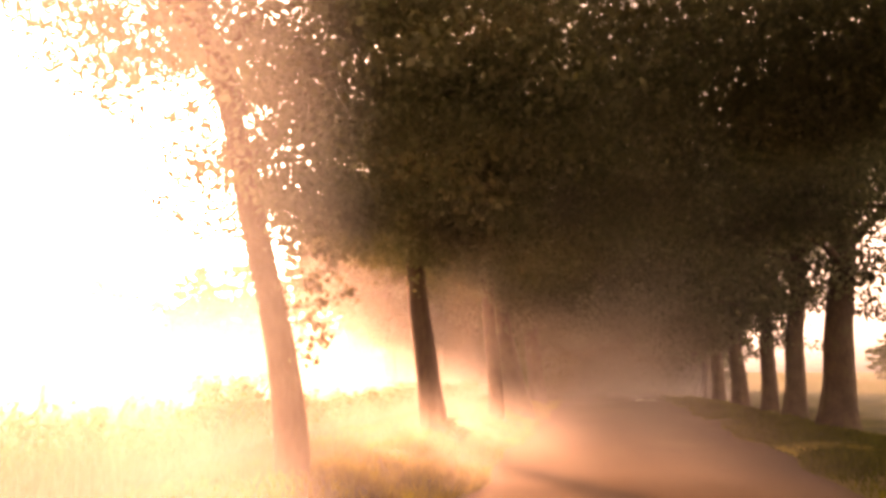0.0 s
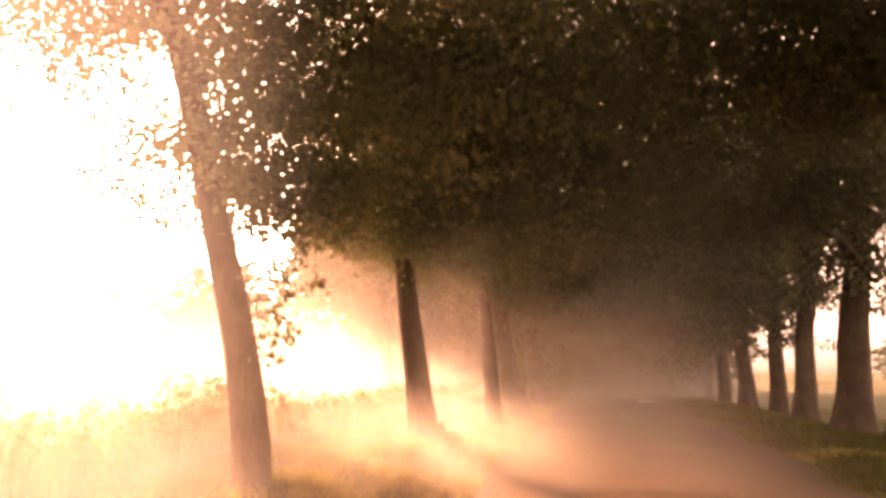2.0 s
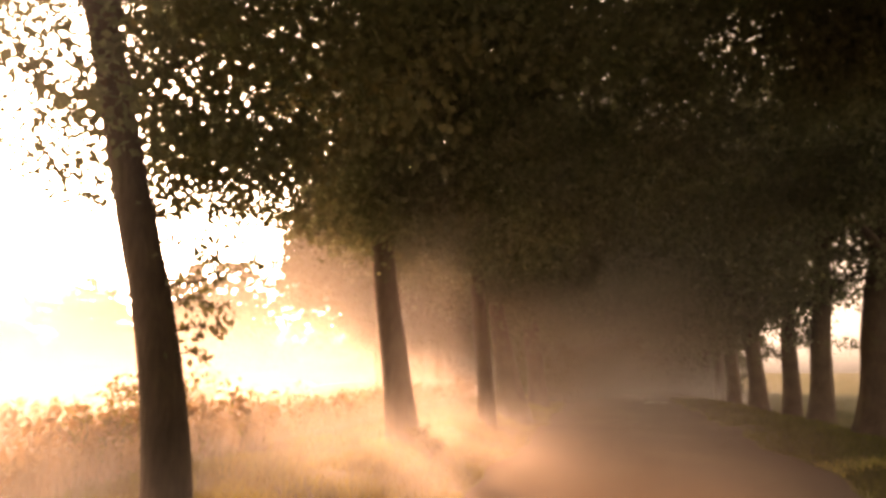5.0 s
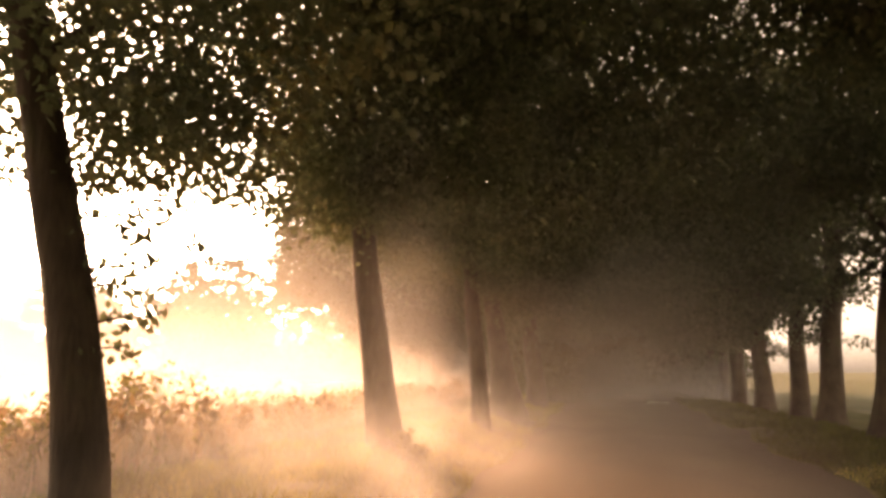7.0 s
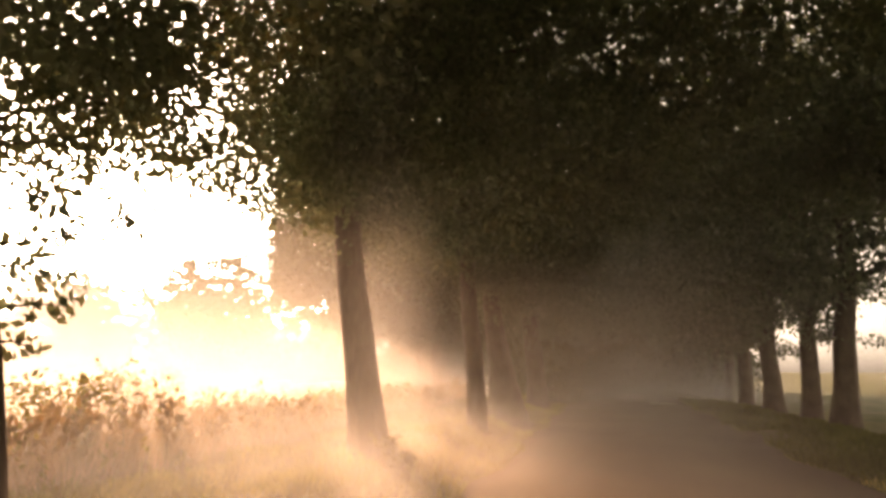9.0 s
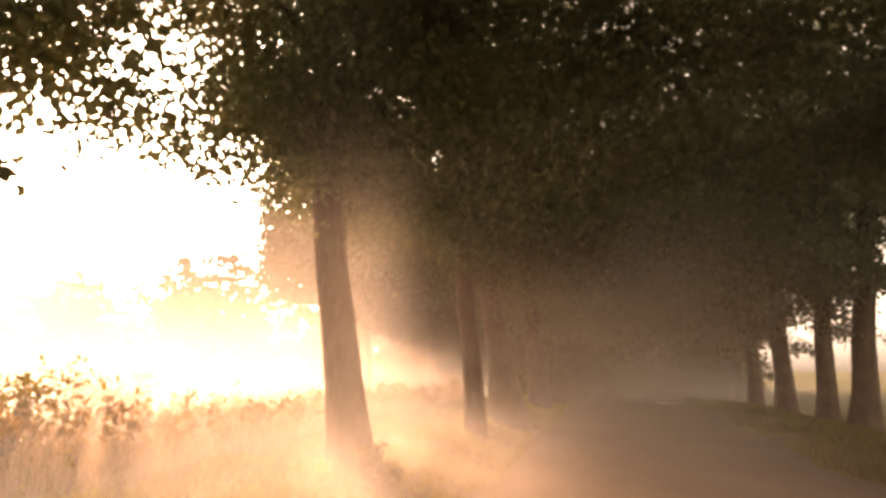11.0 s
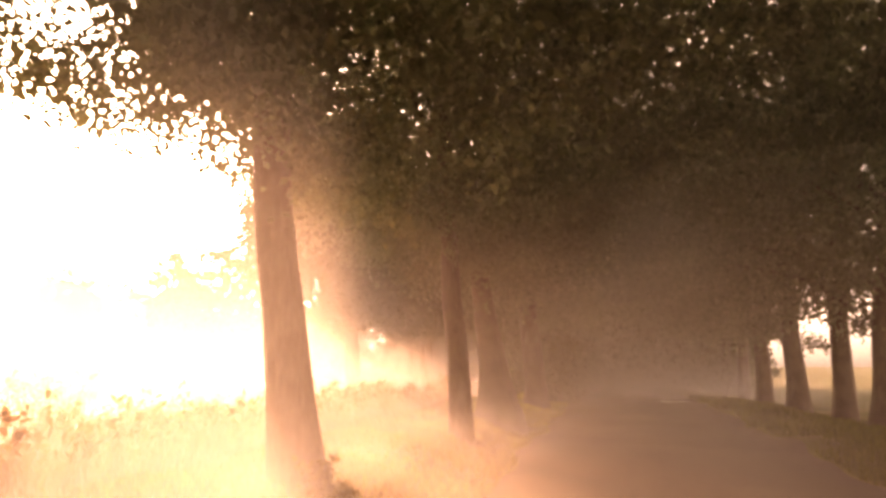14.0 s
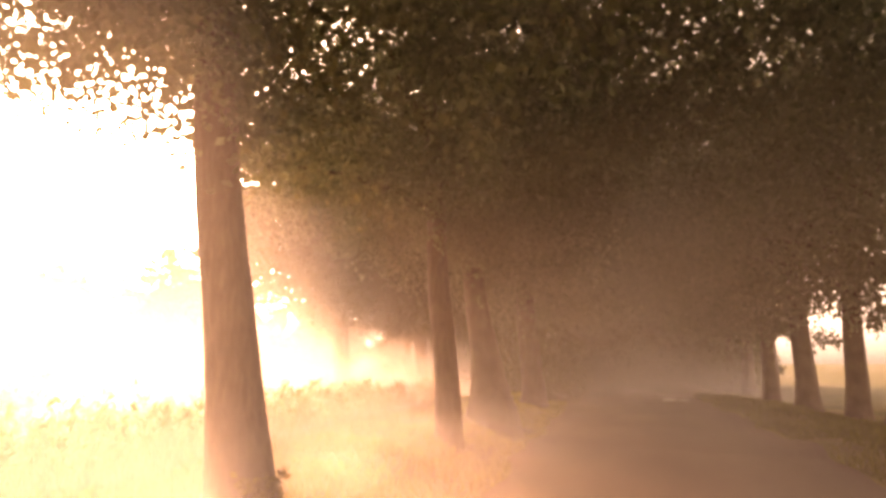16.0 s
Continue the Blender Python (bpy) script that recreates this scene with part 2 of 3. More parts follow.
def tube(points, radii, sides, rng=None, rough=0.0):
    """A tapered tube along a line of points; returns vertices and faces."""
    pts = np.asarray(points, float)
    ways = unit(np.gradient(pts, axis=0))
    ref = np.array([1.0, 0.0, 0.0]) if abs(ways[0][0]) < 0.8 else np.array([0.0, 1.0, 0.0])
    verts, faces = [], []
    for i, (p, w, r) in enumerate(zip(pts, ways, radii)):
        a = unit(np.cross(w, ref))
        b = np.cross(w, a)
        for k in range(sides):
            ang = 2 * math.pi * k / sides
            rr = r
            if rough:
                rr *= 1 + rough * noise.noise((3.5 * math.cos(ang) + p[0], 3.5 * math.sin(ang) + p[1], p[2] * 0.8)) \
                    + rough * 0.5 * noise.noise((9 * math.cos(ang), 9 * math.sin(ang), p[2] * 2.0 + 7))
            verts.append(p + rr * (math.cos(ang) * a + math.sin(ang) * b))
    n = len(pts)
    for i in range(n - 1):
        for k in range(sides):
            q = (k + 1) % sides
            faces.append((i * sides + k, i * sides + q, (i + 1) * sides + q, (i + 1) * sides + k))
    faces.append(tuple(range(sides))[::-1])
    faces.append(tuple((n - 1) * sides + k for k in range(sides)))
    return verts, faces


# ---- ground, road ----
def ground_height(x, y):
    """Flat road, a low bank on either verge, a shallow dip behind the right-hand trees."""
    def ease(a, b, v):
        u = np.clip((v - a) / (b - a), 0, 1)
        return u * u * (3 - 2 * u)
    left = 0.34 * ease(-1.5, -2.9, x) - 0.24 * ease(-3.8, -6.0, x)
    right = 0.10 * ease(3.3, 4.2, x) - 0.28 * ease(5.2, 7.5, x)
    bumps = 0.03 * np.sin(x * 1.3 + y * 0.7) + 0.025 * np.sin(y * 1.9 - x * 0.6)
    off_road = 1 - ease(-1.9, -1.4, x) * (1 - ease(3.2, 3.7, x))
    return left + right + bumps * off_road


def grid_mesh(name, xs, ys, height, mat):
    gx, gy = np.meshgrid(xs, ys)
    gz = height(gx, gy)
    verts = np.stack([gx, gy, gz], -1).reshape(-1, 3)
    nx, ny = len(xs), len(ys)
    i = np.arange(nx - 1)[None, :] + nx * np.arange(ny - 1)[:, None]
    quads = np.stack([i, i + 1, i + nx + 1, i + nx], -1).reshape(-1, 4)
    me = fast_mesh(name, verts, quads, mat)
    me.shade_smooth()
    return new(name, me)


xs = np.concatenate([[-1500, -700, -300, -150, -80, -45, -28, -20], np.arange(-15, 14, 0.3), [14, 18, 25, 40, 80, 150, 300, 700, 1500]])
ys = np.concatenate([[-1500, -500, -150, -60, -25, -12], np.arange(-6, 50, 0.4), [50, 55, 62, 75, 100, 150, 300, 700, 1500]])
ground = tagged(grid_mesh("ground", xs, ys, lambda x, y: ground_height(x, y) - 0.006, GROUND),
                "grassy meadow ground with low verge banks", "ground", kind="structure")


def road_edge(y, side):
    base = -1.45 + 0.014 * (y - 10) if side < 0 else 3.45 + 0.022 * (y - 15)
    return base + 0.10 * math.sin(y * 0.9 + side) + 0.06 * math.sin(y * 2.3 + 2 * side)


def make_road():
    verts, faces = [], []
    rows = np.concatenate([np.arange(-20, 60, 0.5), np.arange(60, 200, 5.0)])
    across = 12
    for y in rows:
        a, b = road_edge(y, -1), road_edge(y, 1)
        for k in range(across + 1):
            u = k / across
            x = a + (b - a) * u
            rut = -0.02 * (math.exp(-((u - 0.3) / 0.08) ** 2) + math.exp(-((u - 0.7) / 0.08) ** 2))
            edge = -0.03 * (abs(2 * u - 1) ** 8)
            verts.append((x, y, max(0.03 + rut + edge + 0.006 * noise.noise((x * 2, y * 2, 0)), float(ground_height(np.float64(x), np.float64(y))) + 0.004)))
    w = across + 1
    for j in range(len(rows) - 1):
        for k in range(across):
            faces.append((j * w + k, j * w + k + 1, (j + 1) * w + k + 1, (j + 1) * w + k))
    return tagged(mesh_object("road", verts, faces, ROAD, smooth=True), "brown packed-earth lane between the tree rows", "road", kind="structure")


make_road()


# ---- trees ----
def crown_arrays(rng, seed, clusters, per, leaf, size, bottom, tilt=0.0, loose=0.0, skirt=0, skirt_low=2.5, tuft=1.0):
    """Leaf sprays with gaps between them, in a crown whose underside hangs lower on one side."""
    rx, ry, rz = size
    centres = []
    while len(centres) < clusters:
        d = unit(rng.normal(size=3))
        p = d * rng.random() ** 0.42
        wide = 1.0 if p[2] > -0.2 else 1.0 - 0.45 * (-0.2 - p[2])
        q = np.array([p[0] * rx * wide, p[1] * ry * wide, bottom + rz + p[2] * rz])
        q[2] -= tilt * q[0] * (0.5 - 0.5 * p[2])
        edge = math.hypot(p[0], p[1])
        if noise.noise((q[0] * 0.45 + seed * 9, q[1] * 0.45, q[2] * 0.5)) > loose * edge - 0.38:
            centres.append(q)
    for k in range(skirt):          # low sprays close round the bole, rising outwards
        ang, out = rng.uniform(-0.9, 2.0), 0.45 + 1.9 * rng.random() ** 0.7
        low = skirt_low + out * 0.2
        centres.append(np.array([math.cos(ang) * out - 0.35, math.sin(ang) * out, rng.uniform(low, low + 1.1)]))
    clusters = len(centres)
    centres = np.array(centres)
    spread = rng.uniform(0.25, 0.55, len(centres)) * tuft
    n = clusters * per
    own = np.repeat(np.arange(clusters), per)
    off = np.clip(rng.normal(size=(n, 3)), -1.9, 1.9) * np.array([1.0, 1.0, 0.6])
    pos = centres[own] + off * spread[own][:, None]
    out = unit(pos - np.array([0, 0, bottom + rz]))
    axes = unit(out * 0.5 + rng.normal(size=(n, 3)) * 0.7 + np.array([0, 0, -0.45]))
    return leaf_arrays(rng, pos, axes, leaf * rng.uniform(0.7, 1.35, n), 0.32)


def crown_mesh(seed, *shape, **more):
    v, q = crown_arrays(np.random.default_rng(seed), seed, *shape, **more)
    return fast_mesh("crown", v, q, LEAF)


def spread_crown(seed, clusters, per, leaf, middle, size, top, low, tuft=0.4, mat=None):
    """An oak's spreading crown: sprays lie thickest in the lowest boughs; low(x, y) is how far these hang down."""
    rng = np.random.default_rng(seed)
    centres = []
    while len(centres) < clusters:
        ang, r = rng.uniform(0, 2 * math.pi), rng.random() ** 0.6
        x, y = middle + size[0] * r * math.cos(ang), size[1] * r * math.sin(ang)
        under = low(x, y) + 1.3 * r ** 5
        over = under + (top - under) * math.sqrt(max(0.0, 1 - r * r)) + 0.9
        z = under + (over - under) * rng.random() ** 1.15
        if noise.noise((x * 0.6 + seed * 9, y * 0.6, z * 0.7)) > -0.17 and rng.random() < (0.5 if y < -1.0 else 1.0) * (0.6 if x > 2.0 else 1.0):
            centres.append((x, y, z))
    centres = np.array(centres)
    spread = rng.uniform(0.5, 1.0, clusters) * tuft
    own = np.repeat(np.arange(clusters), per)
    off = np.clip(rng.normal(size=(clusters * per, 3)), -1.8, 1.8) * np.array([1.0, 1.0, 0.55])
    pos = centres[own] + off * spread[own][:, None]
    axes = unit(off * 0.4 + rng.normal(size=off.shape) * 0.7 + np.array([0, 0, -0.5]))
    v, q = leaf_arrays(rng, pos, axes, leaf * rng.uniform(0.65, 1.35, len(pos)), 0.33)
    return fast_mesh("crown", v, q, mat or LEAF)


def ease(a, b, v):
    u = min(max((v - a) / (b - a), 0.0), 1.0)
    return u * u * (3 - 2 * u)


# the first oak's boughs hang low behind the bole, the second's low over the lane
FIRST_CROWN = spread_crown(11, 820, 110, 0.085, 0.5, (4.3, 4.8), 9.5, lambda x, y: 2.65 + 1.5 * ease(1.6, -0.8, y) * ease(0.5, -1.2, x) + 0.5 * ease(0.3, 3.0, x))
SECOND_CROWN = spread_crown(12, 780, 105, 0.085, 0.4, (4.9, 4.6), 9.5, lambda x, y: 2.5 + 0.4 * ease(0.2, -0.6, x) + 0.5 * ease(-0.6, -2.6, x) + 0.3 * ease(1.0, 4.0, x))
MEADOW_CROWN = spread_crown(13, 760, 90, 0.16, 0.0, (4.4, 4.2), 10.5, lambda x, y: 2.9 + 0.5 * max(-x, 0.0) + 0.6 * math.sin(1.9 * x + 1.3 * y), 0.6, SHADED_LEAF)
FRONT_CROWN = crown_mesh(11, 780, 128, 0.08, (5.9, 4.8, 5.2), 2.85, tilt=-0.3, loose=0.5, skirt=130, skirt_low=2.5, tuft=0.75)
RIGHT_CROWNS = [crown_mesh(26 + i, 400, 60, 0.15, (6.4, 5.0, 5.2), 3.0, tilt=-0.4, loose=0.15, skirt=16, skirt_low=3.0) for i in range(2)]
NEAR_CROWNS = [crown_mesh(21 + i, 420, 52, 0.16, (6.6, 5.0, 5.4), 3.0, loose=0.05, skirt=30, skirt_low=2.7) for i in range(2)]
BROAD_CROWN = crown_mesh(41, 560, 72, 0.13, (7.4, 5.0, 5.4), 2.9, tilt=-0.38, skirt=40, skirt_low=2.6)
FAR_CROWNS = [crown_mesh(31 + i, 380, 40, 0.26, (6.6, 5.0, 5.6), 3.0, loose=0.0) for i in range(2)]


def trunk_line(lean, bend, height, steps, rng, sweep=0.0):
    pts = []
    for i in range(steps + 1):
        z = height * (i / steps) ** 1.15
        wob = 0.03 * math.sin(z * 1.7 + rng.random() * 0.2)
        pts.append((lean * z + bend * z * z + sweep * (1 - math.exp(-z / 0.9)) + wob, 0.05 * math.sin(z * 0.9), z - 0.25 if i == 0 else z))
    return pts


def avenue_tree(x, y, radius, lean, bend=0.0, flare=0.5, seed=1, near=True, turn=0.0, label="", crown_data=None, lift=0.0, shift=0.0, foot=0.38, sweep=0.0):
    rng = np.random.default_rng(seed)
    thing = new("oak_tree")
    thing.location = (x, y, float(ground_height(np.float64(x), np.float64(y))))
    tagged(thing, label or "tall oak with ridged dark bark and dense leafy crown", "tree", "trees of the avenue")
    height = 11.0
    pts = trunk_line(lean, bend, height, 34 if near else 18, rng, sweep)
    radii = [radius * (1 - 0.66 * max(p[2], 0) / height) * (1 + flare * math.exp(-max(p[2], 0) / foot)) for p in pts]
    v, f = tube(pts, radii, 28 if near else 14, rng, 0.10)
    tr = mesh_object("trunk", v, f, BARK, thing, smooth=True)
    # limbs leave the trunk above the clear bole
    count = 11 if near else 6
    for k in range(count):
        z0 = 3.7 + 5.6 * k / count + rng.uniform(-0.2, 0.2)
        i = min(range(len(pts)), key=lambda j: abs(pts[j][2] - z0))
        start = np.array(pts[i])
        ang = turn + k * 2.4 + rng.uniform(-0.4, 0.4)
        reach = rng.uniform(2.2, 3.9) * (1 - 0.35 * k / count)
        rise = rng.uniform(1.0, 2.0)
        line = []
        for s in np.linspace(0, 1, 8):
            line.append(start + np.array([math.cos(ang) * reach * s + 0.18 * math.sin(5 * s + k), math.sin(ang) * reach * s + 0.18 * math.cos(4 * s + k), rise * (s ** 0.7) - 0.25 * s * s]))
        r0 = radii[i] * rng.uniform(0.34, 0.5)
        lv, lf = tube(line, [r0 * (1 - 0.85 * s) for s in np.linspace(0, 1, 8)], 8)
        mesh_object("limb", lv, lf, BARK, thing, smooth=True)
    if x > 0 and near and not crown_data:
        crown_data = RIGHT_CROWNS[seed % 2]
    crown = part("crown", crown_data or (NEAR_CROWNS if near else FAR_CROWNS)[seed % 2], thing)
    crown.location = (lean * 5 + (0.8 if x < 0 else -1.7) + shift, 0, lift)
    crown.rotation_euler = (0, 0, (math.pi if crown_data == FRONT_CROWN and x > 0 else 0.0) if crown_data else math.pi * (seed % 2) + 0.3 * math.sin(seed))
    return thing


first_oak = avenue_tree(-3.18, 7.48, 0.183, -0.150, -0.019, 0.08, 3, lift=0.0, turn=2.0, label="leaning oak with leafy side shoots on its trunk", crown_data=FIRST_CROWN)
avenue_tree(-2.795, 13.2, 0.232, -0.105, 0.004, 0.35, 4, turn=2.1, lift=0.3, sweep=-0.09, label="oak with a flared foot on the grassy bank", crown_data=SECOND_CROWN)
avenue_tree(-2.34, 19.0, 0.205, -0.055, 0.0, 0.25, 5, turn=3.3, lift=0.4, label="slender oak with a straight dark trunk", crown_data=FRONT_CROWN)
avenue_tree(-2.2, 22.85, 0.27, -0.115, 0.0, 1.5, 6, turn=5.0, lift=0.2, foot=0.85, label="oak with a broad spreading foot in the mist", crown_data=BROAD_CROWN)
RIGHT_ROW = []
for x, y, radius, lean, bend, flare, seed, turn, lift in [
        (6.40, 20.25, 0.42, 0.11, 0.0, 0.5, 7, 1.2, 0.5), (7.30, 27.4, 0.37, 0.085, 0.0, 0.4, 8, 2.6, 0.35),
        (7.09, 29.9, 0.315, 0.035, 0.0, 0.3, 9, 4.0, 0.0), (6.70, 33.2, 0.35, -0.02, 0.0, 0.4, 10, 0.2, -0.35),
        (6.62, 37.9, 0.32, 0.02, 0.0, 0.3, 12, 0.9, -0.6)]:
    oak = avenue_tree(x, y, radius, lean, bend, flare, seed, turn=turn, lift=lift, shift=0.7,
                      label="thick oak with a dark trunk beside the verge" if seed == 7 else "")
    RIGHT_ROW.append((oak, lean, radius))
for k, (x, y) in enumerate([(6.7, 15.0), (6.4, 9.2), (6.2, 3.4), (6.1, -2.5), (-3.9, 1.7), (-4.2, -4.2)]):
    avenue_tree(x, y, 0.33, 0.08 if x > 0 else -0.12, 0.0, 0.3, 13 + k, turn=1.1 * k, lift=1.6 if x > 0 else 2.2,
                crown_data=(BROAD_CROWN, FRONT_CROWN)[k] if k < 2 else None, shift=-1.2 if k < 2 else 0.0)
for k in range(6):
    avenue_tree(-2.0 + 0.1 * k, 30.5 + 5.6 * k, 0.36 + 0.03 * (k % 3), -0.06, 0.0, 0.5, 40 + k, False, 1.7 * k, lift=-0.1 if k < 2 else -0.8, crown_data=BROAD_CROWN if k < 2 else None)
for k in range(4):
    avenue_tree(7.3 + 0.12 * k, 45.8 + 5.6 * k, 0.30, 0.05, 0.0, 0.3, 60 + k, False, 2.3 * k)

# unseen trees added behind the start of the walk, to shade the trunks ahead
for k in range(5):
    avenue_tree(-4.3, -10.0 - 6.0 * k, 0.36, -0.08, 0.0, 0.4, 100 + k, False, 1.9 * k)
    avenue_tree(6.2, -8.4 - 6.0 * k, 0.36, 0.05, 0.0, 0.4, 110 + k, False, 2.1 * k)

# taller trees out in the meadow behind the row
for k, (x, y, lift) in enumerate([(-8.6, 31.0, 0.0), (-7.5, 38.0, 0.0), (-10.0, 45.0, 0.3)]):
    avenue_tree(x, y, 0.3, -0.04, 0.0, 0.3, 80 + k, False, 1.3 * k, "broad tree standing in the misty meadow", crown_data=MEADOW_CROWN, lift=lift, shift=-0.6)


# leafy shoots that hang from the first oak's trunk
def side_shoot(parent, start, steps, rng, leaves, big=1.0):
    """A thin drooping shoot with leaves along it; start and steps in the tree's own place."""
    line = [np.array(start)]
    for st in steps:
        line.append(line[-1] + np.array(st))
    n = len(line)
    v, f = tube(line, [0.012 * (1 - 0.8 * i / (n - 1)) for i in range(n)], 6)
    stem = mesh_object("side_shoot", v, f, BARK, parent, smooth=True)
    at = rng.random(leaves) ** 0.8 * (n - 1)
    i = np.minimum(at.astype(int), n - 2)
    pts = np.array(line)
    pos = pts[i] + (pts[i + 1] - pts[i]) * (at - i)[:, None] + rng.normal(size=(leaves, 3)) * 0.055 * big ** 2
    axes = unit(rng.normal(size=(leaves, 3)) * 0.6 + np.array([0.2, 0, -0.8]))
    lv, lq = leaf_arrays(rng, pos, axes, big * rng.uniform(0.06, 0.11, leaves), 0.28)
    me = fast_mesh("shoot_leaves", lv, lq, LEAF)
    part("shoot_leaves", me, stem)


shoot_rng = np.random.default_rng(5)
for z, reach, drop, leaves in [(1.45, 0.45, -0.1, 40), (1.7, 0.55, -0.25, 60), (1.85, 0.85, 0.1, 80), (2.05, 0.7, 0.25, 64), (2.2, 0.5, -0.3, 56), (2.45, 0.8, -0.1, 80), (2.6, 0.6, 0.2, 64), (1.25, 0.3, -0.2, 26)]:
    x0 = -0.150 * z - 0.019 * z * z + 0.15
    steps = [(reach * 0.2, reach * shoot_rng.uniform(0.08, 0.2), drop / 4 * k * 0.7 + 0.04) for k in range(4)]
    side_shoot(first_oak, (x0, 0.02, z), steps, shoot_rng, leaves)


for oak, lean, r in RIGHT_ROW[:4]:
    for k in range(7):
        z = shoot_rng.uniform(2.1, 4.4)
        way = -1.0 if k % 2 else 1.0
        reach = shoot_rng.uniform(0.5, 1.1)
        steps = [(way * reach * 0.25, reach * shoot_rng.uniform(-0.2, 0.2), 0.10 - 0.09 * j) for j in range(4)]
        side_shoot(oak, (lean * z + way * r * 0.72, 0.0, z), steps, shoot_rng, 90, 1.5)


# ---- verge grass, tall meadow grass, shrubs, post ----
def blades(rng, x, y, height, width, lean):
    """Grass blades as narrow bent strips of two faces."""
    n = len(x)
    z = ground_height(x, y)
    foot = np.stack([x, y, z - 0.02], -1)
    ang = rng.uniform(0, 2 * math.pi, n)
    across = np.stack([np.cos(ang), np.sin(ang), 0 * ang], -1) * (width / 2)[:, None]
    tilt = rng.normal(size=(n, 2)) * lean[:, None]
    mid = foot + np.stack([tilt[:, 0] * 0.35, tilt[:, 1] * 0.35, height * 0.6], -1)
    tip = foot + np.stack([tilt[:, 0], tilt[:, 1], height], -1)
    v = np.stack([foot - across, foot + across, mid + across * 0.8, mid - across * 0.8, tip + across * 0.12, tip - across * 0.12], 1)
    k = 6 * np.arange(n)[:, None]
    q = np.concatenate([k + np.array([[0, 1, 2, 3]]), k + np.array([[3, 2, 4, 5]])])
    return v.reshape(-1, 3), q


def grass_strip(label, seed, count, xs, ys, height, mat, category="grass"):
    rng = np.random.default_rng(seed)
    x = rng.uniform(*xs, count * 2)
    y = ys[0] + (ys[1] - ys[0]) * rng.random(count * 2) ** 1.4
    tuft = np.array([noise.noise((a * 0.9, b * 0.9, seed)) for a, b in zip(x, y)])
    keep = rng.random(count * 2) < 0.55 + 0.8 * tuft
    for side in (-1, 1):
        edge = np.array([road_edge(b, side) for b in y])
        keep &= (x < edge - 0.05) if side < 0 and xs[0] < 0 else (x > edge + 0.05) if side > 0 and xs[0] > 0 else True
    x, y, tuft = x[keep], y[keep], tuft[keep]
    h = rng.uniform(*height, len(x)) * (1 + 0.7 * tuft)
    v, q = blades(rng, x, y, h, rng.uniform(0.008, 0.016, len(x)) * (1 + (y - ys[0]) * 0.05), h * 0.45)
    return tagged(new("verge_grass", fast_mesh("verge_grass", v, q, mat)), label, category, kind="stuff")


grass_strip("short yellow-green grass on the left bank", 71, 42000, (-4.8, -1.2), (7.5, 36.0), (0.06, 0.17), SUNLIT_BANK_GRASS)
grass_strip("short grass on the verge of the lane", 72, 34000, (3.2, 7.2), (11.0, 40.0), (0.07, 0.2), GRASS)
grass_strip("short grass on the left bank behind", 74, 9000, (-4.8, -1.2), (-6.0, 7.5), (0.06, 0.15), SUNLIT_BANK_GRASS)
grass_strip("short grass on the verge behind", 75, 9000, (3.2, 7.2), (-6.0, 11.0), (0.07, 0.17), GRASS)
# a strip of sunlight on the verge, put into the grass colour
grass_strip("pale grass tufts coloured as a sunlit patch beside the lane", 76, 2600, (3.2, 4.9), (13.6, 14.7), (0.07, 0.16), SUN_PATCH_GRASS)
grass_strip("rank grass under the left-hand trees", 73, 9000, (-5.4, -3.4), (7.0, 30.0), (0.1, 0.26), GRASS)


def tall_grass(seed, count, xs, ys, height):
    """Dry meadow grass: long blades, with feathery heads on some of the stalks."""
    rng = np.random.default_rng(seed)
    x = rng.uniform(*xs, count)
    y = ys[0] + (ys[1] - ys[0]) * rng.random(count) ** 1.3
    clump = np.array([noise.noise((a * 0.5, b * 0.5, seed)) for a, b in zip(x, y)])
    h = rng.uniform(*height, count) * (1 + 0.35 * clump)
    v1, q1 = blades(rng, x, y, h, rng.uniform(0.012, 0.028, count), h * 0.22)
    heads = rng.random(count) < 0.07
    hx, hy, hh = x[heads], y[heads], h[heads] * rng.uniform(1.05, 1.45, int(heads.sum()))
    top = np.stack([hx, hy, ground_height(hx, hy) + hh], -1)
    per = 7
    pos = np.repeat(top, per, 0) + rng.normal(size=(len(top) * per, 3)) * np.array([0.05, 0.05, 0.09])
    axes = unit(rng.normal(size=pos.shape) * 0.5 + np.array([0.25, 0, 0.6]))
    v2, q2 = leaf_arrays(rng, pos, axes, rng.uniform(0.09, 0.19, len(pos)), 0.2)
    v3, q3 = blades(rng, hx, hy, hh, np.full(len(hx), 0.01), np.full(len(hx), 0.03))
    v = np.concatenate([v1, v2, v3])
    q = np.concatenate([q1, q2 + len(v1), q3 + len(v1) + len(v2)])
    return tagged(new("tall_grass", fast_mesh("tall_grass", v, q, REED)), "tall dry meadow grass with feathery heads", "grass", kind="stuff")


tall_grass(81, 30000, (-8.6, -4.7), (4.5, 32.0), (0.32, 0.6))
tall_grass(82, 9000, (-19.0, -8.6), (6.5, 46.0), (0.16, 0.34))


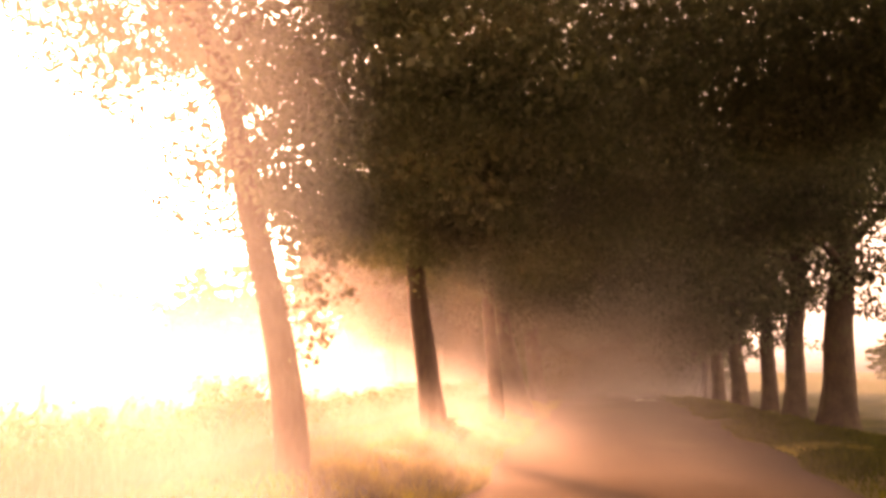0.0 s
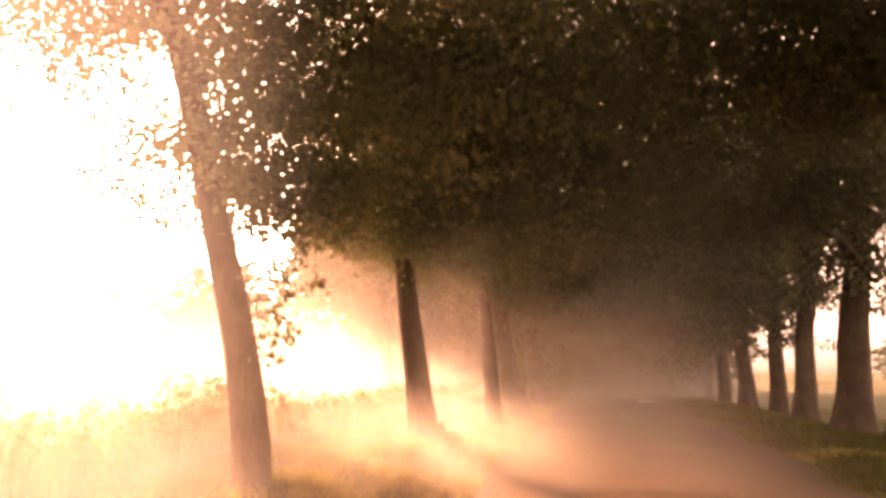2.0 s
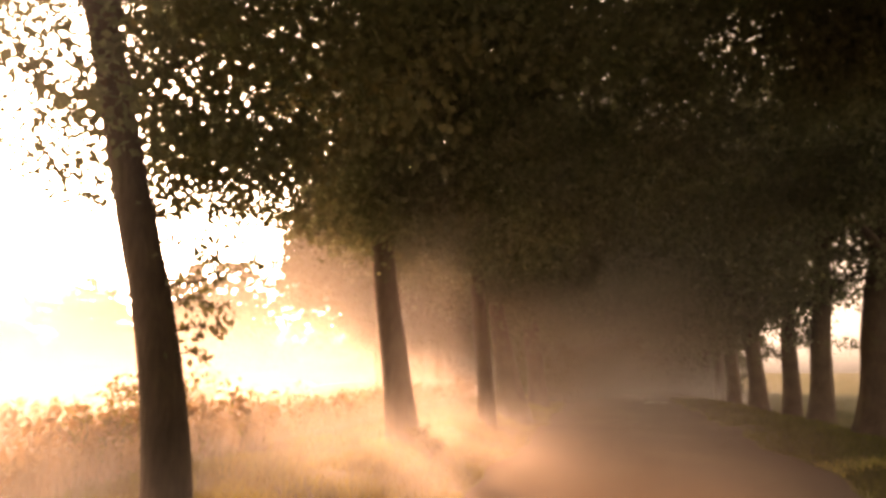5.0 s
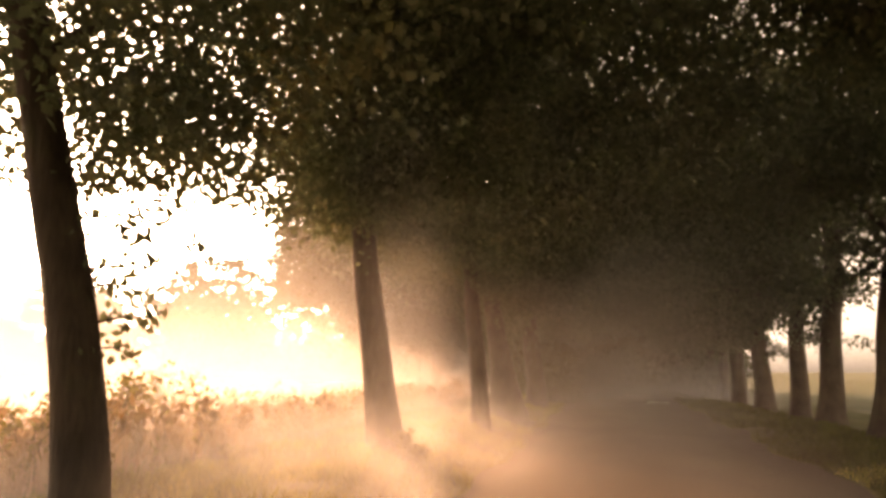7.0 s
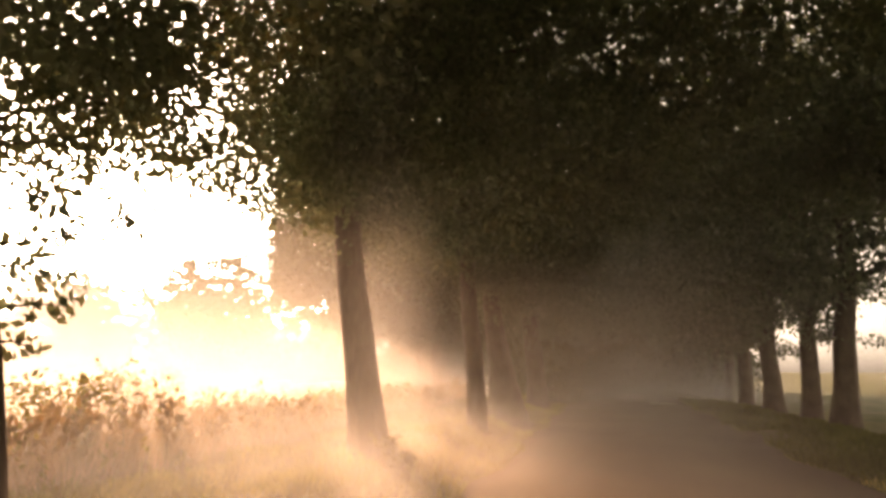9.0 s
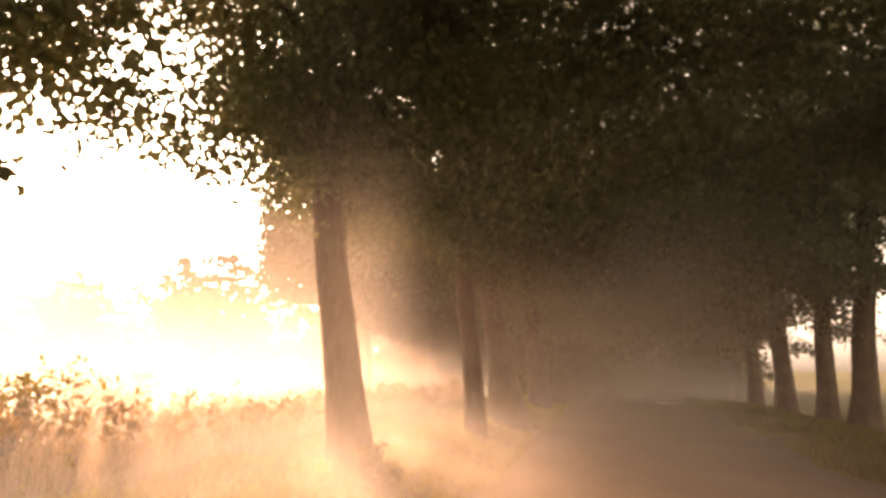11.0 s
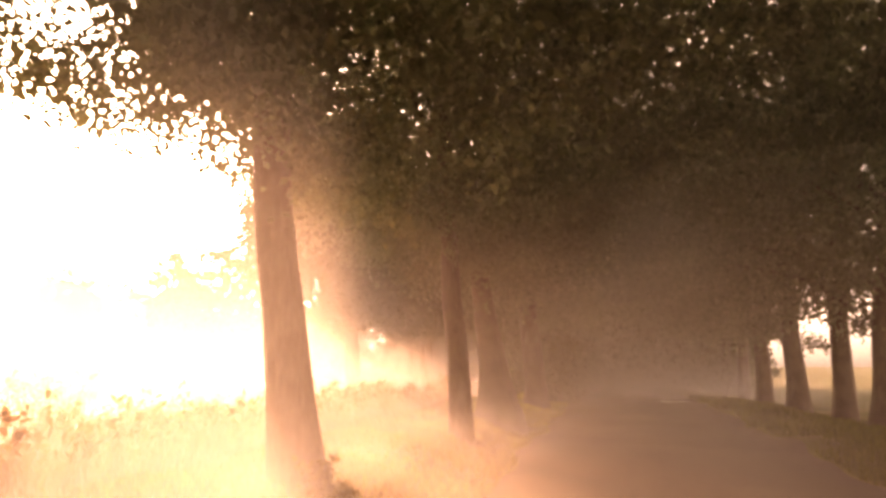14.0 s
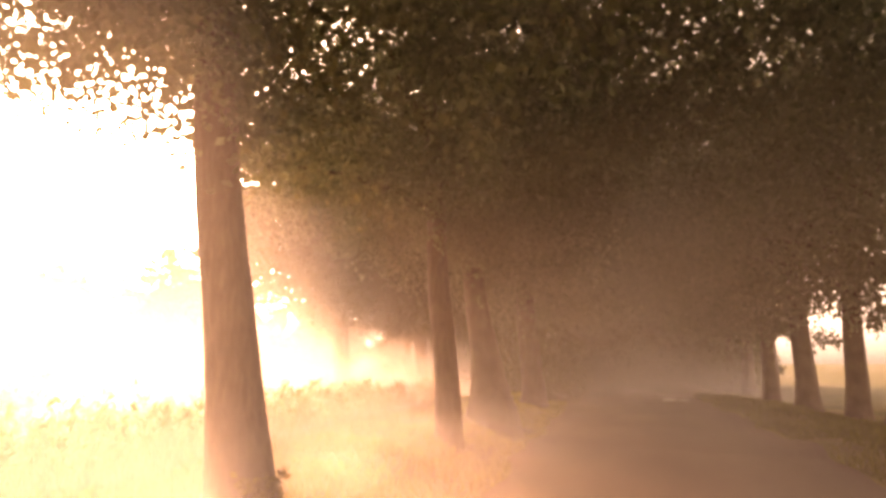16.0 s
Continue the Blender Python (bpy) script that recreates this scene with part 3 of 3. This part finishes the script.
def shrub(x, y, radius, height, seed, label):
    rng = np.random.default_rng(seed)
    thing = new("shrub")
    thing.location = (x, y, float(ground_height(np.float64(x), np.float64(y))))
    tagged(thing, label, "shrub", "shrubs at the meadow's edge")
    tips = []
    for k in range(9):
        ang, out = k * 2.4, radius * rng.uniform(0.3, 0.9)
        line = [np.array([math.cos(ang) * out * s, math.sin(ang) * out * s, height * rng.uniform(0.75, 1.0) * s ** 0.8 - 0.05]) for s in np.linspace(0, 1, 6)]
        v, f = tube(line, [0.014 * (1 - 0.8 * s) for s in np.linspace(0, 1, 6)], 6)
        mesh_object("stem", v, f, BARK, thing, smooth=True)
        tips += line[2:]
    tips = np.array(tips)
    n = int(1500 * radius)
    pos = tips[rng.integers(0, len(tips), n)] + rng.normal(size=(n, 3)) * 0.13 * radius
    axes = unit(rng.normal(size=(n, 3)) + np.array([0, 0, 0.2]))
    lv, lq = leaf_arrays(rng, pos, axes, rng.uniform(0.05, 0.1, n), 0.3)
    part("leaves", fast_mesh("leaves", lv, lq, SHRUB), thing)


shrub(-6.4, 11.9, 0.85, 1.35, 91, "low leafy shrub among tall dry grass")
shrub(-5.2, 9.3, 0.55, 0.95, 92, "small leafy shrub among tall dry grass")
shrub(-2.52, 13.0, 0.22, 0.42, 94, "dark weeds climbing at the foot of an oak")
shrub(-2.3, 12.75, 0.26, 0.3, 95, "dark weeds spreading over the foot of the bank")
shrub(-9.5, 17.5, 1.0, 1.3, 93, "low leafy shrub in the misty meadow")


def weed_stalk(x, y, height, lean, leaves, seed):
    """One tall herb: a thin bent stem with a few narrow leaves and a small ragged head."""
    rng = np.random.default_rng(seed)
    thing = new("weed_stalk")
    thing.location = (x, y, float(ground_height(np.float64(x), np.float64(y))))
    tagged(thing, "tall thin weed with narrow leaves on the grassy bank", "weed", "weeds on the bank")
    line = [np.array([lean * s * s, 0.05 * math.sin(4 * s), height * s - 0.03]) for s in np.linspace(0, 1, 9)]
    v, f = tube(line, [0.009 * (1 - 0.7 * s) for s in np.linspace(0, 1, 9)], 6)
    mesh_object("stem", v, f, BARK, thing, smooth=True)
    at = np.array([line[int(i)] for i in rng.integers(3, 9, leaves)])
    pos = at + rng.normal(size=(leaves, 3)) * 0.035
    lv, lq = leaf_arrays(rng, pos, unit(rng.normal(size=(leaves, 3)) + np.array([0, 0, -0.4])), rng.uniform(0.06, 0.13, leaves), 0.2)
    part("leaves", fast_mesh("leaves", lv, lq, SHRUB), thing)


for k, (x, y, height, lean, leaves) in enumerate([
        (-4.0, 10.05, 0.5, 0.16, 8), (-3.85, 10.5, 0.42, 0.02, 14), (-4.7, 10.4, 0.46, 0.14, 10), (-4.25, 9.3, 0.36, -0.1, 12),
        (-5.3, 11.6, 1.3, -0.22, 34), (-4.95, 11.9, 1.25, -0.26, 30), (-6.0, 13.4, 1.1, 0.2, 26), (-5.6, 15.8, 1.15, -0.15, 24)]):
    weed_stalk(x, y, height, lean, leaves, 300 + k)


def field_post(x, y, height):
    """A weathered fence post, a little crooked, with a worn sloping top."""
    bm = bmesh.new()
    bmesh.ops.create_cone(bm, cap_ends=True, segments=10, radius1=0.06, radius2=0.05, depth=height)
    for v in bm.verts:
        v.co.z += height / 2
        v.co.x += 0.05 * v.co.z + 0.008 * noise.noise(v.co * 9)
        if v.co.z > height * 0.9:
            v.co.z += 0.35 * v.co.y
    bmesh.ops.bevel(bm, geom=bm.edges[:], offset=0.006, segments=1, affect="EDGES")
    me = bpy.data.meshes.new("fence_post")
    bm.to_mesh(me)
    bm.free()
    me.materials.append(BARK)
    ob = new("fence_post", me)
    ob.location = (x, y, float(ground_height(np.float64(x), np.float64(y))) - 0.08)
    return tagged(ob, "weathered wooden fence post in the misty meadow", "post")


field_post(-9.0, 10.4, 1.25)


# ---- far woods ----
def far_wood(label, seed, spots, leaf):
    """Woods in the distance: many crowns and trunks that nobody could count."""
    rng = np.random.default_rng(seed)
    vs, qs, total = [], [], 0
    for x, y, size, height in spots:
        v, q = crown_arrays(rng, seed, 190, 34, leaf, (size * 1.15, size, height * 0.62), -height * 0.28)
        vs.append(v + np.array([x, y, 0]))
        qs.append(q + total)
        total += len(v)
    return tagged(new("far_wood", fast_mesh("far_wood", np.concatenate(vs), np.concatenate(qs), SHADED_LEAF)), label, "wood", kind="stuff")


wood_rng = np.random.default_rng(7)
far_wood("hazy wood behind the misty meadow", 7,
         [(-26 - 3.2 * k + wood_rng.uniform(-1, 1), 74 + wood_rng.uniform(-5, 5) - 1.1 * k, wood_rng.uniform(3.5, 5.5), (20.0 if k < 2 else 15.0 if k < 4 else 12.6 - 0.15 * (k - 4) if k < 10 else 8.5) * wood_rng.uniform(0.9, 1.1)) for k in range(-6, 20)], 0.5)
far_wood("pale hazy wood beyond the shaded field", 8,
         [(62 + 4.5 * k + wood_rng.uniform(-1, 1), 160 - 1.5 * k + wood_rng.uniform(-5, 5), wood_rng.uniform(4, 6), wood_rng.uniform(7, 11)) for k in range(16)], 0.6)
far_wood("dim wood where the avenue bends away", 9,
         [(-14 + 2.2 * k, 63 + 5 * (k % 2) + wood_rng.uniform(-1, 1), 3.8, wood_rng.uniform(11, 15)) for k in range(12)], 0.45)
# out of view: added to keep the open sky behind off the avenue
far_wood("unseen wood added behind the avenue to block sky light", 12,
         [(-22 + 4.0 * k, -46 - 5 * (k % 2) + wood_rng.uniform(-1, 1), 4.2, wood_rng.uniform(11, 14)) for k in range(13)], 0.5)
far_wood("dim thicket between the far trunks of the left row", 10,
         [(-2.3 + 0.05 * k + wood_rng.uniform(-0.2, 0.2), 35.5 + 1.5 * k, 0.85, wood_rng.uniform(4.2, 5.8)) for k in range(17)], 0.2)
far_wood("dim thicket between the far trunks of the right row", 11,
         [(7.8 + 0.1 * k + wood_rng.uniform(-0.4, 0.4), 52.0 + 2.1 * k, 1.25, wood_rng.uniform(2.4, 4.2)) for k in range(9)], 0.2)


# ---- mist ----
def mist_sheet(a, b, top, mat, label, wave=0.35):
    """A hanging swath of mist from a to b on the plan, gently curved."""
    a, b = Vector(a), Vector(b)
    nx, nz = 24, 6
    side = Vector((b - a).to_3d().cross(Vector((0, 0, 1)))).normalized()
    verts, faces, uvs = [], [], []
    for j in range(nz + 1):
        for i in range(nx + 1):
            u, v = i / nx, j / nz
            p = a.lerp(b, u).to_3d() + side * wave * (math.sin(u * 9 + a.y) + 0.6 * math.sin(v * 4 + u * 5))
            p.z = -0.25 + (top + 0.25) * v ** 1.5
            verts.append(p)
            uvs.append((u, v))
    for j in range(nz):
        for i in range(nx):
            k = j * (nx + 1) + i
            faces.append((k, k + 1, k + nx + 2, k + nx + 1))
    ob = mesh_object("mist", verts, faces, mat, smooth=True)
    layer = ob.data.uv_layers.new(name="UVMap")
    for loop in ob.data.loops:
        layer.data[loop.index].uv = uvs[loop.vertex_index]
    ob.visible_shadow = False
    return tagged(ob, label, "mist", "swaths of morning mist", "stuff")


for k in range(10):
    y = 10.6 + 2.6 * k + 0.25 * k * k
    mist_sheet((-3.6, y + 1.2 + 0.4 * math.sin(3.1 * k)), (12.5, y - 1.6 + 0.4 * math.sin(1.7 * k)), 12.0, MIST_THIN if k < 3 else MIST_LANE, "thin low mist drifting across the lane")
for k in range(9):
    x = -6.6 - 1.2 * k - 0.42 * k * k
    mist_sheet((x, -3.0), (x - 1.0, 80.0), 11.0, MIST_FIELD if k < 3 else MIST_GLOW, "bright sunlit mist over the meadow")
for y in (26.0, 29.0, 32.5, 36.0, 40.0):
    mist_sheet((-13.0, y + 1.5), (-3.0, y), 7.0, MIST_UNDER, "bright mist lying under the meadow trees", 0.2)
for y, end in ((18.5, -3.4), (20.5, -3.4), (23.0, -3.2), (27.0, -2.2)):
    mist_sheet((-12.5, y + 1.0), (end, y), 9.0, MIST_TREES, "sunlit mist drifting before the meadow trees", 0.2)
mist_sheet((-48.0, -20.0), (-40.0, 160.0), 22.0, MIST_FAR, "pale mist in front of the far wood")
for x, what in ((9.6, MIST_SIDE), (14.0, MIST_SIDE), (42.0, MIST_SIDE), (54.0, MIST_SIDE)):
    mist_sheet((x, 5.0), (x + 6.0, 190.0), 16.0, what, "grey mist over the open field")
for k in range(18):
    mist_sheet((-9.5, 9.4 + 0.66 * k), (7.0, 8.5 + 0.66 * k), 1.6, MIST_LOW, "thin low mist close over the lane")
for k in range(6):
    mist_sheet((-9.5, 6.2 + 0.5 * k), (-0.7, 5.7 + 0.5 * k), 1.5, MIST_LOW, "thin low mist close over the grassy bank")
for x in (-3.8, -4.3, -4.9, -5.6, -6.4):
    mist_sheet((x, 3.0), (x - 1.2, 44.0), 2.2, MIST_EDGE, "low mist along the meadow's edge")
for x in (-2.3, -2.6, -2.9, -3.4):
    mist_sheet((x, 6.5), (x + 0.2, 26.0), 2.0, MIST_BANK, "low mist lying over the grassy bank", 0.05)
for y in (37.0, 40.0, 43.0, 46.0, 49.0, 52.0, 55.0):
    mist_sheet((-7.0, y), (11.0, y + 1.0), 4.0, MIST_BEND, "pale mist lying where the lane bends away")
# added sheets beside the walk that wash out two oaks as lens glare does
for k in range(4):
    mist_sheet((-1.25 - 0.2 * k, -1.5 + 0.2 * k), (-1.25 - 0.2 * k, 4.5 + 0.25 * k), 7.0, MIST_GLARE, "added haze that veils the leaning oak like lens glare", 0.03)
    mist_sheet((-1.2 - 0.25 * k, 7.8 + 0.2 * k), (-1.2 - 0.2 * k, 10.8 + 0.5 * k), 6.0, MIST_BANK_GLARE, "added haze that veils the oak on the bank like lens glare", 0.03)
